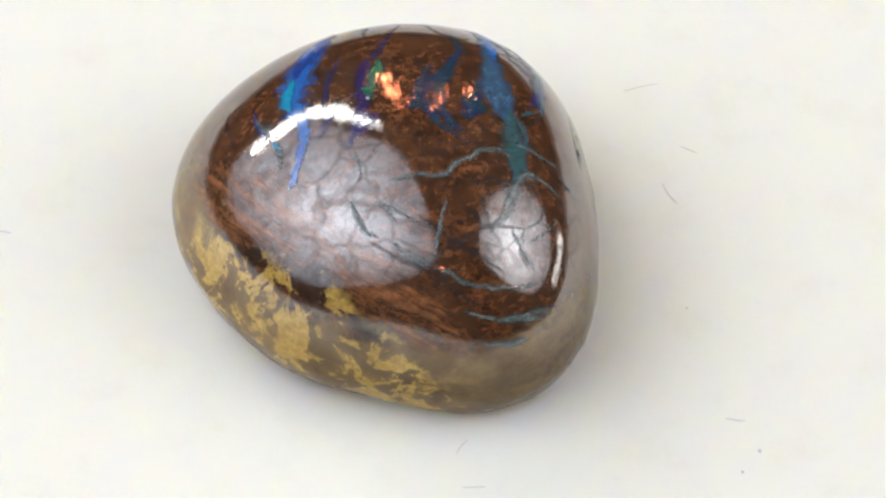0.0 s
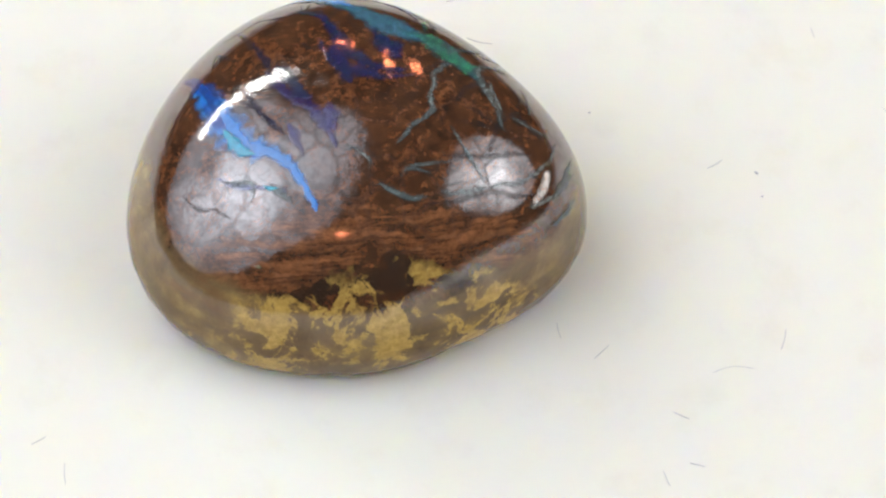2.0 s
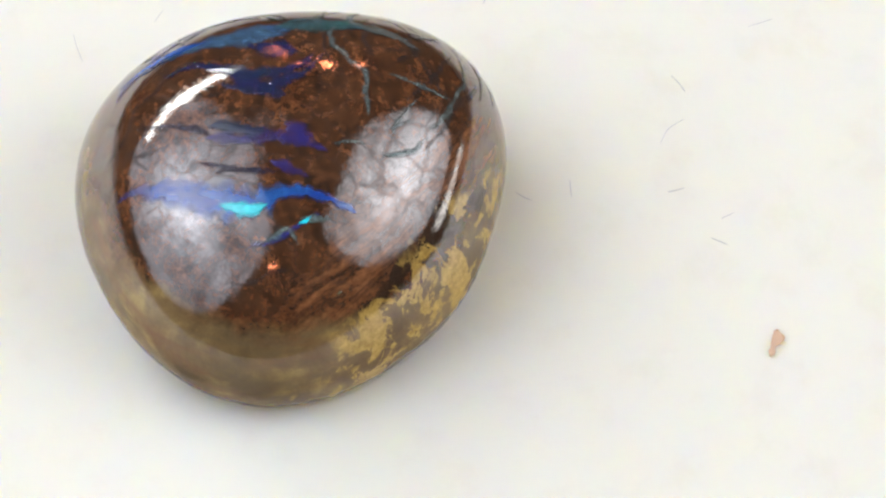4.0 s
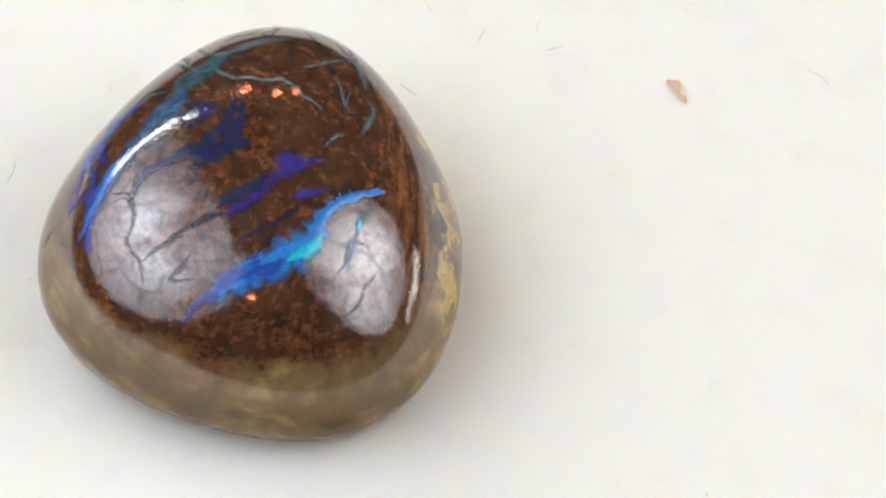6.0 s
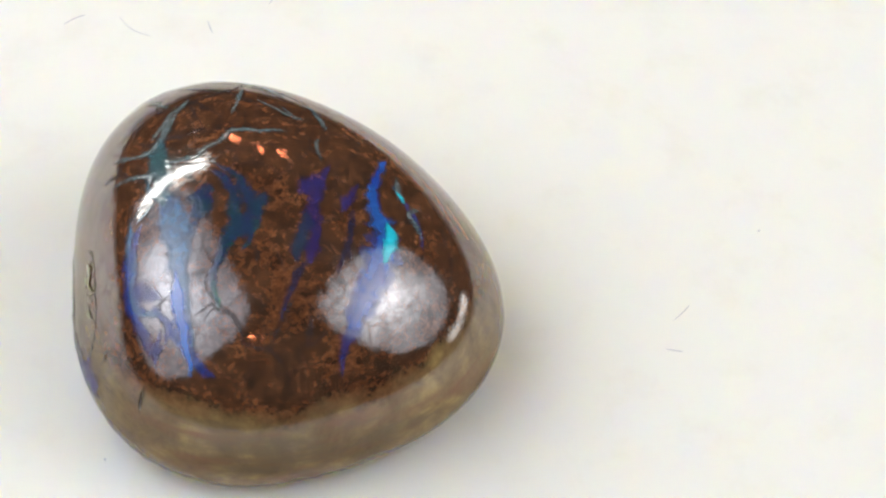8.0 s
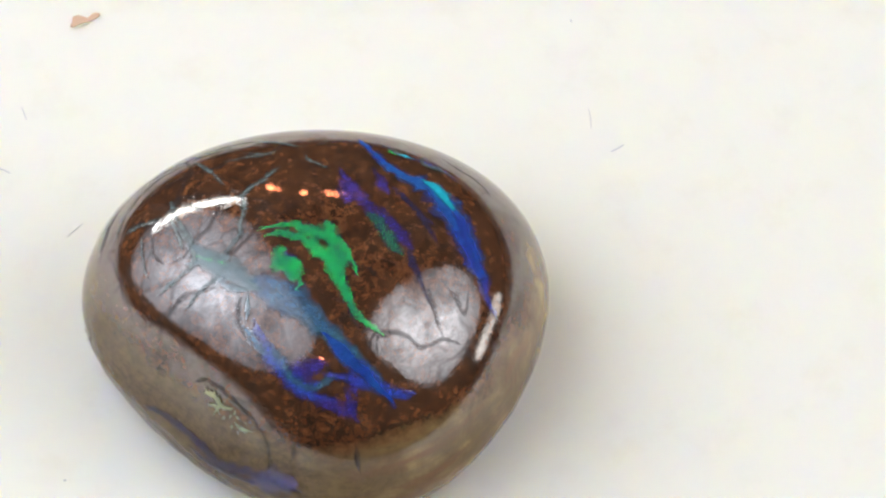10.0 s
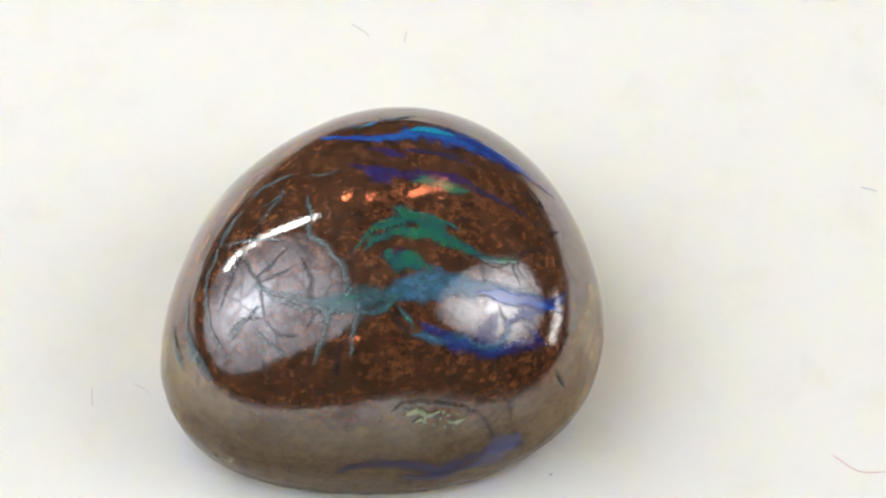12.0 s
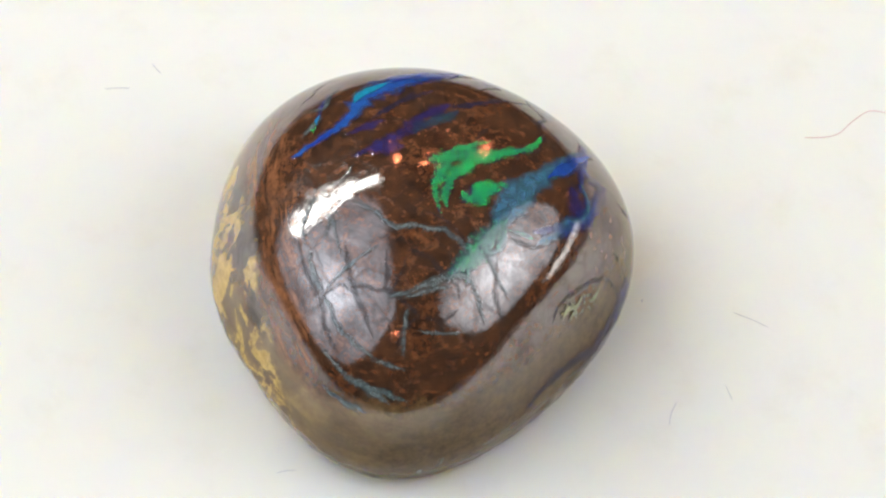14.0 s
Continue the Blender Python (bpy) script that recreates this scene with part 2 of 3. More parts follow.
def slab(w, h, thick, z, corner):
    """A flat plate with rounded corners, facing -z."""
    bm = bmesh.new()
    rim = []
    for cx, cy, a0 in ((1, 1, 0), (-1, 1, 90), (-1, -1, 180), (1, -1, 270)):
        for k in range(9):
            a = radians(a0 + 11.25 * k)
            rim.append((cx * (w / 2 - corner) + corner * math.cos(a), cy * (h / 2 - corner) + corner * math.sin(a)))
    low = [bm.verts.new((x, y, z - thick / 2)) for x, y in rim]
    high = [bm.verts.new((x, y, z + thick / 2)) for x, y in rim]
    bm.faces.new(low[::-1])
    bm.faces.new(high)
    n = len(rim)
    for i in range(n):
        bm.faces.new((low[i], low[(i + 1) % n], high[(i + 1) % n], high[i]))
    return bm


def lamp(name, az, el, d, w, h, turn, material, label, category="lamp", corner=0.3, pole_radius=0.006):
    """A flat lamp that faces the stone, on a pole that stands on the bench. corner: rounding, as a part of the shorter side."""
    at = towards(az, el, d)
    corner = corner * min(w, h)
    thing = tagged(new(name), label, category)
    thing.location = (at.x, at.y, BENCH)
    m = look((0, 0, at.z - BENCH), (-at.x, -at.y, 0.004 - BENCH), turn)
    body = part("housing", slab(w + 0.008, h + 0.008, 0.012, 0.0085, corner + 0.004), shell_black, thing)
    body.matrix_basis = m
    face = part("diffuser", slab(w, h, 0.004, 0.0, corner), material, thing, "glowing lamp face")
    face.matrix_basis = m
    away = 0.5 * h * abs(math.sin(radians(el))) + 0.025
    out = Vector((at.x, at.y, 0)).normalized() * away
    arm = part("arm", box(0.008, away, 0.008, (0, away / 2 + 0.006, at.z - BENCH - 0.004)), shell_black, thing)
    arm.matrix_basis = pose(0, 0, 0, 0, 0, -az)
    pole = part("pole", drum(pole_radius, 0.008, at.z - BENCH, 20), shell_black, thing)
    pole.matrix_basis = pose(out.x, out.y, 0)
    base = part("foot_plate", drum(0.05, 0.0, 0.009, 40, 0.002), shell_black, thing)
    base.matrix_basis = pose(out.x, out.y, 0)
    return thing


def lights():
    cool = (0.875, 0.918, 1.025)
    lamp("light_panel", -98, 44, 0.27, 0.51, 0.45, 0, glow("panel_glow_large", cool, PANEL_LEFT, 4.0, 0.34), "large rounded white diffused light panel", "light panel", 0.42)
    lamp("light_panel", 96, 38, 0.27, 0.29, 0.30, 0, glow("panel_glow_small", (0.915, 0.918, 0.965), PANEL_RIGHT, 4.6, 0.20), "smaller rounded white diffused light panel", "light panel", 0.42)
    lamp("tube_lamp", -43, 33, 0.32, 0.23, 0.014, -36, glow("tube_glow", (1.0, 0.97, 0.92), STRIP), "bright white slim tube lamp", "tube lamp", 0.5)
    lamp("tube_lamp", 84, 1, 0.17, 0.075, 0.012, 0, glow("small_tube_glow", (1.0, 0.95, 0.90), 4.2), "short white low tube lamp", "tube lamp", 0.5)
    warm = glow("warm_led_glow", (1.0, 0.27, 0.12), LED)
    for az, el in ((-8, 35), (4, 38), (14, 36), (-176, 49)):
        lamp("led_lamp", az, el, 0.34, 0.007, 0.007, 0, warm, "small warm orange LED lamp on a slim stand", "led lamp", 0.5, 0.0015)


# ---- the stone ----
SHAPE = [13.496, 2.089, -24.074, -4.325, 27.293, 2.943, -9.145, 0.888, -0.819, -0.473, 0.192, 0.721, 0.201, -22.554, -4.891, 51.422, 5.548, -24.388, -0.601, 1.698, 0.052, -1.842, 24.627, 3.656, -24.139, -0.805, -2.012, -8.076, -7.921, -2.263, 20.963, 4.768, -13.738, -2.633, -0.401, 0.389, 1.316, -0.931, -1.181, 19.422, 6.543, -26.229, -6.102, 0.303, -0.790, -0.570, -12.742, -5.036, 0.347]
DEGREE = 6
POWERS = [(i, j, k) for k in (0, 1) for i in range(DEGREE + 1) for j in range(DEGREE + 1) if i + j + k <= DEGREE]
CORE = Vector((2.3, 1.1, 2.4))   # millimetres from the axle


def reach(az, pol):
    """How far the stone reaches from its core (mm), az and pol (from straight up) in radians."""
    x, y, z = math.cos(az) * math.sin(pol), math.sin(az) * math.sin(pol), math.cos(pol)
    r = sum(c * x ** i * y ** j * z ** k for c, (i, j, k) in zip(SHAPE, POWERS))
    rugged = max(0.0, min(1.0, (pol - 1.50) / 0.20))
    if rugged:
        r += rugged * (0.04 * noise.noise((x * 9, y * 9, z * 9)) + 0.03 * noise.noise((x * 27, y * 27, z * 27)))
    if z < 0:
        r -= 0.11 * max(0.0, min(1.0, (pol - 1.66) / 0.26))   # worn foot
        r = min(r, -CORE.z / z)
    return r, Vector((x, y, z))


def skin(u, v, lift=0.0):
    """A place on the stone's skin in metres from its base; u, v: degrees from the top along x and y."""
    r, way = reach(math.atan2(v, u), radians(math.hypot(u, v)))
    q = way * (r + lift)
    return Vector((q.x, q.y, q.z + CORE.z)) / 1000


def opal_stone():
    bm = bmesh.new()
    chart = bm.loops.layers.uv.new("chart")
    AZ, POL = 192, 110
    rings = []
    where = {}
    top = bm.verts.new(skin(0, 0))
    where[top] = (0, 0)
    for j in range(1, POL + 1):
        pol = 118 * j / POL
        ring = []
        for i in range(AZ):
            a = 2 * math.pi * i / AZ
            u, v = pol * math.cos(a), pol * math.sin(a)
            w = bm.verts.new(skin(u, v))
            where[w] = (u, v)
            ring.append(w)
        rings.append(ring)
    for i in range(AZ):
        bm.faces.new((top, rings[0][i], rings[0][(i + 1) % AZ]))
    for a, b in zip(rings, rings[1:]):
        for i in range(AZ):
            bm.faces.new((a[i], b[i], b[(i + 1) % AZ], a[(i + 1) % AZ]))
    bm.faces.new(rings[-1][::-1])
    for f in bm.faces:
        for l in f.loops:
            u, v = where[l.vert]
            l[chart].uv = (u / 100, v / 100)
    stone = tagged(new("opal_stone"), "polished brown boulder opal cabochon with blue and green veins", "gemstone")
    part("stone_body", bm, stone_skin(), stone, "polished brown ironstone with ochre flank", smooth=True)
    ride(stone, CORE.x / 1000, CORE.y / 1000, 0.0)
    return stone


def spread(points, step):
    """A smooth line through a few points, in short steps."""
    out = []
    n = len(points)
    for i in range(n - 1):
        p0, p1, p2, p3 = (Vector(points[max(0, min(n - 1, k))]) for k in (i - 1, i, i + 1, i + 2))
        count = max(2, int((p2 - p1).length / step))
        for k in range(count):
            t = k / count
            out.append(0.5 * (2 * p1 + (p2 - p0) * t + (2 * p0 - 5 * p1 + 4 * p2 - p3) * t * t + (3 * p1 - p0 - 3 * p2 + p3) * t ** 3))
    out.append(Vector(points[-1]))
    return out


def opal_vein(stone, material, label, *points):
    """A vein let into the skin of the stone: u, v and its width in degrees from the top; ragged edges, tapered ends."""
    line = spread(points, 1.1)
    seed = random.uniform(0, 900)
    proud = 0.0004 * len(stone.children)   # crossing veins lie one over the other
    bm = bmesh.new()
    rows = []
    depth = {}
    across = bm.loops.layers.uv.new("across")
    m = len(line)
    for i, q in enumerate(line):
        ahead = (line[min(m - 1, i + 1)] - line[max(0, i - 1)]).to_2d()
        side = Vector((-ahead.y, ahead.x)).normalized() if ahead.length else Vector((1, 0))
        wander = side * noise.noise((i * 0.33, seed, 1.0)) * min(0.9, 0.25 + 0.2 * q.z)
        taper = min(1.0, (i + 1.2) / 4, (m + 0.2 - i) / 4)
        half = 0.5 * (1.25 * q.z + 0.1) * taper
        left = half * (1 + 0.7 * noise.noise((i * 0.3, seed, 3.0)) + 0.25 * noise.noise((i * 0.9, seed, 5.0)))
        right = half * (1 + 0.7 * noise.noise((i * 0.3, seed, 7.0)) + 0.25 * noise.noise((i * 0.9, seed, 9.0)))
        row = []
        for f, lift in ((-1.0, 0.005), (-0.6, 0.010), (-0.2, 0.014), (0.2, 0.014), (0.6, 0.010), (1.0, 0.005)):
            c = q.to_2d() + wander + side * f * (left if f > 0 else right)
            w = bm.verts.new(skin(c.x, c.y, lift + proud))
            depth[w] = min(1.0, 1.25 * (1 - abs(f))) * (0.3 + 0.7 * taper)
            row.append(w)
        rows.append(row)
    for a, b in zip(rows, rows[1:]):
        for k in range(5):
            bm.faces.new((a[k], b[k], b[k + 1], a[k + 1]))
    for f in bm.faces:
        for l in f.loops:
            l[across].uv = (depth[l.vert], 0)
    bmesh.ops.recalc_face_normals(bm, faces=bm.faces[:])
    if sum(f.normal.dot(f.calc_center_median() - Vector((0, 0, 0.0024))) for f in bm.faces) < 0:
        bmesh.ops.reverse_faces(bm, faces=bm.faces[:])
    return part("opal_vein", bm, material, stone, label, smooth=True)


def veins(stone):
    blue = opal("opal_bright_blue", (0.024, 0.125, 0.44), (0.018, 0.055, 0.40), (0.03, 0.40, 0.75), 40, 0.14, 0.3, 0.88)
    cyan = opal("opal_cyan_core", (0.012, 0.30, 0.50), (0.015, 0.20, 0.52), (0.02, 0.95, 0.80), 105, 0.34, 0.35)
    steel = opal("opal_steel_blue", (0.070, 0.155, 0.25), (0.045, 0.105, 0.23), (0.04, 0.45, 0.22), 300, 0.05, 0.3, 0.80)
    violet = opal("opal_violet", (0.034, 0.024, 0.17), (0.028, 0.036, 0.23), (0.08, 0.06, 0.6), 130, 0.08, 0.3, 0.54)
    green = opal("opal_green", (0.022, 0.020, 0.135), (0.018, 0.036, 0.125), (0.01, 0.62, 0.06), 234, 0.28, 0.24, 0.75)
    teal = opal("opal_grey_teal", (0.190, 0.225, 0.215), (0.110, 0.150, 0.155), (0.2, 0.5, 0.5), 150, 0.05, 0.3, 0.68, 1.6)
    dusk = opal("opal_dusky_blue", (0.028, 0.028, 0.072), (0.040, 0.038, 0.060), (0.08, 0.08, 0.6), 250, 0.04, 0.3, 0.60, 1.4)
    pale = opal("opal_pale_green", (0.33, 0.33, 0.19), (0.20, 0.21, 0.11), (0.4, 0.6, 0.3), 250, 0.05, 0.3, 0.95)
    mint = opal("opal_mint_green", (0.058, 0.132, 0.175), (0.050, 0.135, 0.145), (0.04, 0.75, 0.20), 318, 0.03, 0.12, 0.75)
    fern = opal("opal_dim_green", (0.028, 0.026, 0.130), (0.025, 0.050, 0.110), (0.02, 0.55, 0.10), 250, 0.12, 0.2, 0.70)
    royal = opal("opal_royal_blue", (0.024, 0.032, 0.30), (0.024, 0.065, 0.30), (0.05, 0.1, 0.8), 130, 0.08, 0.3, 0.55)
    seam = opal("dark_crack", (0.060, 0.060, 0.066), (0.040, 0.034, 0.034), (0.1, 0.1, 0.1), 0, 0.02, 0.4, 0.42, 1.35)
    add = functools.partial(opal_vein, stone)
    add(seam, "thin dark crack in the skin", (16, -43, 0.8), (23, -38, 1.4), (28, -35, 1.4), (39, -33, 1.1))
    add(seam, "thin dark crack in the skin", (21, -23, 0.8), (29, -19, 1.8), (36, -19, 1.8), (41, -18, 1.5), (46, -21, 0.9))
    add(seam, "thin dark crack in the skin", (28, -35, 1.2), (26, -29, 1.8), (24, -23, 1.2))
    add(seam, "thin dark crack in the skin", (39, -33, 0.8), (45, -28, 1.2), (46, -22, 0.8))
    add(seam, "thin dark crack in the skin", (41, -18, 1.5), (37, -9, 1.9), (35, 0, 1.5))
    add(seam, "thin dark crack in the skin", (16, -8, 1.1), (26, -5, 1.8), (35, -6, 1.2))
    add(seam, "thin dark crack in the skin", (41, -45, 0.9), (38, -40, 1.4), (39, -33, 0.9))
    add(seam, "thin dark crack in the skin", (23, 48, 0.8), (16, 46, 1.2), (9, 52, 1.6), (7, 57, 1.2), (-1, 59, 1.2), (-6, 63, 1.1))
    add(seam, "thin dark crack in the skin", (-1, 59, 0.9), (-4, 52, 1.8), (-8, 45, 1.5))
    add(seam, "thin dark crack in the skin", (-13, 47, 1.4), (-14, 51, 1.9), (-13, 57, 1.4), (-20, 52, 0.8))
    add(seam, "thin dark crack in the skin", (4, 35, 1.4), (4, 31, 1.5), (5, 28, 0.8))
    add(seam, "thin dark crack in the skin", (-13, -43, 1.2), (0, -49, 1.8), (11, -52, 2.0), (20, -57, 1.9), (27, -58, 1.1))
    add(seam, "thin dark crack in the skin", (4, -34, 1.1), (13, -40, 1.8), (20, -43, 1.8), (29, -46, 1.5), (33, -48, 0.9))
    add(seam, "thin dark crack in the skin", (17, -27, 0.9), (23, -32, 1.5), (26, -37, 0.9))
    add(seam, "thin dark crack in the skin", (43, -1, 1.2), (49, -8, 2.3), (59, -11, 1.6))
    add(seam, "thin dark crack in the skin", (40, 8, 1.2), (45, 11, 2.2), (48, 17, 1.2))
    add(seam, "thin dark crack in the skin", (11, -52, 0.8), (13, -45, 1.2), (20, -43, 0.7))
    add(seam, "thin dark crack in the skin", (21, 29, 1.1), (18, 35, 1.5), (20, 40, 1.1), (16, 46, 0.9))
    add(seam, "thin dark crack in the skin", (31, 41, 1.1), (35, 44, 1.8), (33, 49, 1.1), (28, 54, 0.8))
    add(seam, "thin dark crack in the skin", (20, 50, 0.8), (17, 47, 1.2), (11, 50, 0.7))
    add(seam, "thin dark crack in the skin", (43, 65, 1.5), (45, 70, 1.4))
    add(seam, "thin dark crack in the skin", (-61, 26, 0.7), (-62, 17, 1.1), (-60, 12, 1.1), (-60, 5, 0.7))
    add(seam, "thin dark crack in the skin", (71, 9, 0.9), (67, 15, 1.5), (65, 29, 1.6), (65, 42, 1.2), (69, 48, 1.5), (73, 50, 0.9))
    add(seam, "thin dark crack in the skin", (57, 50, 0.8), (61, 53, 1.8), (64, 53, 0.8))
    add(seam, "thin dark crack in the skin", (41, 63, 0.8), (43, 67, 2.0), (45, 71, 0.9))
    add(dusk, "dusky blue opal vein", (-13, 33, 2.4), (-8, 41, 2.8), (-6, 46, 2.0), (-4, 51, 1.1))
    add(dusk, "dusky blue opal vein", (-29, 10, 1.5), (-28, 20, 2.5), (-25, 29, 2.2), (-23, 36, 1.1))
    add(dusk, "dusky blue opal vein", (-27, 31, 1.2), (-28, 16, 1.4))
    add(dusk, "dusky blue opal vein", (93, -14, 1.5), (91, -6, 2.4), (90, 7, 3.7), (89, 22, 3.3), (87, 34, 4.2), (77, 48, 3.3), (66, 63, 1.7))
    add(dusk, "dusky blue opal vein", (95, 16, 1.6), (91, 33, 3.2), (80, 49, 1.5))
    add(violet, "violet-blue opal vein", (34, 42, 2.1), (41, 38, 6.2), (47, 37, 3.3), (44, 44, 3.7), (38, 55, 4.2), (33, 55, 3.4))
    add(violet, "violet-blue opal vein", (34, 50, 1.7), (36, 55, 2.5), (37, 60, 1.8))
    add(violet, "violet-blue opal vein", (28, 47, 1.5), (31, 51, 2.5), (33, 55, 1.7))
    add(violet, "violet-blue opal vein", (-21, -8, 2.1), (-17, 4, 3.9), (-16, 12, 5.1), (-16, 20, 4.6), (-15, 27, 4.4), (-13, 34, 2.8))
    add(violet, "violet-blue opal vein", (25, 8, 2.0), (22, 10, 5.6), (19, 12, 1.8))
    add(violet, "violet-blue opal vein", (-17, -3, 2.1), (-14, 3, 5.6), (-10, 8, 3.7))
    add(violet, "violet-blue opal vein", (-31, -1, 1.9), (-28, 7, 3.9), (-25, 13, 1.7))
    add(violet, "violet-blue opal vein", (83, 46, 2.1), (73, 54, 9.0), (65, 60, 2.5))
    add(steel, "steel-blue opal vein", (35, 4, 3.0), (32, 12, 5.0), (29, 20, 6.1), (28, 28, 6.5), (28, 37, 5.2), (27, 45, 4.3), (25, 52, 3.6), (24, 59, 2.2))
    add(steel, "steel-blue opal vein", (36, 6, 1.7), (34, 15, 4.8), (31, 24, 5.4), (29, 33, 5.8), (28, 39, 4.9), (28, 47, 1.8))
    add(steel, "steel-blue opal vein", (27, 49, 4.9), (28, 37, 5.5), (30, 27, 5.1), (33, 17, 5.8), (34, 8, 3.4))
    add(steel, "steel-blue opal vein", (46, 14, 1.7), (46, 24, 3.7), (45, 31, 4.4), (45, 37, 3.8))
    add(royal, "royal blue opal vein", (27, 44, 1.4), (25, 53, 2.6), (24, 59, 3.2), (20, 64, 1.1))
    add(royal, "royal blue opal vein", (42, 16, 1.9), (44, 23, 3.4), (46, 30, 4.9), (44, 42, 5.6), (39, 44, 1.8))
    add(royal, "royal blue opal vein", (37, 43, 2.5), (32, 49, 2.4), (24, 58, 3.2), (19, 65, 2.2))
    add(royal, "royal blue opal vein", (27, 50, 1.1), (26, 55, 2.0), (22, 61, 1.9), (16, 65, 0.7))
    add(steel, "steel-blue opal vein", (45, 32, 1.4), (45, 39, 3.2), (42, 44, 2.4), (34, 46, 1.5))
    add(royal, "royal blue opal vein", (46, 39, 1.6), (43, 46, 2.2), (38, 51, 0.8))
    add(royal, "royal blue opal vein", (-52, 19, 0.7), (-51, 10, 1.5), (-47, 2, 1.3), (-44, -2, 0.8))
    add(blue, "bright blue opal vein", (-26, 52, 5.0), (-29, 47, 7.2), (-32, 40, 8.3), (-36, 31, 9.4), (-39, 24, 10.0), (-39, 17, 8.5), (-37, 9, 5.8), (-36, 2, 4.0), (-38, -7, 3.1), (-42, -19, 1.9))
    add(blue, "bright blue opal vein", (30, 34, 1.7), (28, 42, 3.4), (28, 46, 3.1), (26, 53, 1.4))
    add(blue, "bright blue opal vein", (30, 39, 1.7), (28, 46, 4.5), (26, 56, 3.2), (24, 64, 2.0))
    add(royal, "royal blue opal vein", (-25, 64, 1.5), (-25, 57, 3.3), (-28, 50, 5.3), (-30, 44, 6.2), (-35, 35, 6.0), (-38, 28, 2.7))
    add(green, "green-flashing opal vein", (21, -2, 1.4), (16, 2, 2.8), (13, 9, 4.3), (12, 18, 5.7), (14, 26, 4.8), (16, 33, 3.1), (17, 38, 1.4))
    add(green, "green-flashing opal vein", (4, 11, 1.7), (4, 18, 2.9), (6, 25, 2.3), (9, 31, 1.3))
    add(green, "green-flashing opal vein", (1, 8, 3.0), (5, 14, 6.8), (8, 22, 6.2), (13, 27, 3.8), (16, 33, 2.8), (18, 39, 2.4), (15, 48, 1.3))
    add(green, "green-flashing opal vein", (6, 14, 3.0), (10, 5, 4.3), (13, 0, 2.3), (21, -5, 1.2))
    add(green, "green-flashing opal vein", (19, 7, 2.1), (23, 7, 5.3), (25, 11, 4.5), (25, 18, 1.7))
    add(green, "green-flashing opal vein", (28, 8, 1.4), (24, 10, 5.2), (22, 14, 6.1), (26, 18, 2.3))
    add(green, "green-flashing opal vein", (24, 16, 1.5), (25, 20, 2.5), (27, 21, 1.1))
    add(fern, "dim green opal vein", (-12, 14, 2.5), (-13, 20, 5.1), (-10, 28, 4.9), (-9, 34, 2.2))
    add(green, "green-flashing opal vein", (-46, 0, 1.0), (-44, -4, 2.6), (-44, -6, 1.0))
    add(green, "green-flashing opal vein", (39, -14, 1.0), (37, -8, 2.4), (36, -3, 0.9))
    add(mint, "mint-green opal vein", (35, 9, 3.5), (36, 0, 7.5), (38, -8, 6.7), (37, -14, 4.7), (38, -20, 1.6))
    add(mint, "mint-green opal vein", (43, -16, 1.1), (37, -8, 2.2), (32, -4, 1.7))
    add(mint, "mint-green opal vein", (40, -4, 1.0), (40, 3, 2.4), (34, 12, 1.8))
    add(mint, "mint-green opal vein", (38, 9, 1.1), (42, 13, 1.8), (45, 15, 0.9))
    add(teal, "thin grey-teal opal vein", (-5, -22, 1.0), (5, -20, 1.8), (13, -20, 2.0), (18, -15, 2.3), (24, -10, 2.3), (30, -7, 2.0), (37, -9, 1.2))
    add(teal, "thin grey-teal opal vein", (55, -18, 1.3), (46, -14, 1.8), (40, -14, 2.4), (36, -21, 2.5), (32, -30, 1.7), (28, -37, 0.8))
    add(teal, "thin grey-teal opal vein", (36, -3, 1.0), (44, -4, 1.6), (54, -6, 1.0))
    add(teal, "thin grey-teal opal vein", (14, -28, 0.8), (12, -37, 1.3), (10, -48, 1.0))
    add(teal, "thin grey-teal opal vein", (40, -19, 1.6), (36, -26, 1.4), (32, -33, 0.9))
    add(teal, "thin grey-teal opal vein", (-45, -10, 1.0), (-45, -2, 2.3), (-45, 2, 1.0))
    add(teal, "thin grey-teal opal vein", (-53, 2, 1.0), (-48, 6, 1.6), (-50, 10, 1.8), (-52, 16, 1.0))
    add(teal, "thin grey-teal opal vein", (35, -34, 1.4), (38, -39, 1.8), (43, -44, 1.6))
    add(teal, "thin grey-teal opal vein", (-18, -9, 0.8), (-16, -19, 1.2), (-18, -22, 0.9))
    add(teal, "thin grey-teal opal vein", (-20, -28, 1.0), (-16, -36, 1.6), (-12, -41, 0.8))
    add(teal, "thin grey-teal opal vein", (-9, -30, 0.8), (-1, -34, 1.1), (6, -38, 0.9))
    add(teal, "thin grey-teal opal vein", (10, -50, 0.8), (15, -51, 1.5), (22, -53, 1.6), (31, -52, 1.4), (38, -50, 0.6))
    add(teal, "thin grey-teal opal vein", (20, -61, 0.8), (29, -61, 1.4), (38, -59, 1.6), (45, -55, 1.5), (53, -51, 0.8))
    add(teal, "thin grey-teal opal vein", (28, -69, 1.0), (36, -67, 2.0), (45, -63, 1.2))
    add(teal, "thin grey-teal opal vein", (10, -50, 1.7), (1, -47, 2.0), (-5, -43, 1.1))
    add(teal, "thin grey-teal opal vein", (-3, -37, 0.6), (-8, -31, 1.1), (-12, -31, 0.8))
    add(teal, "thin grey-teal opal vein", (-9, -42, 1.4), (-15, -38, 2.2), (-20, -28, 1.2))
    add(teal, "thin grey-teal opal vein", (36, -52, 0.8), (40, -49, 1.5), (46, -46, 0.6))
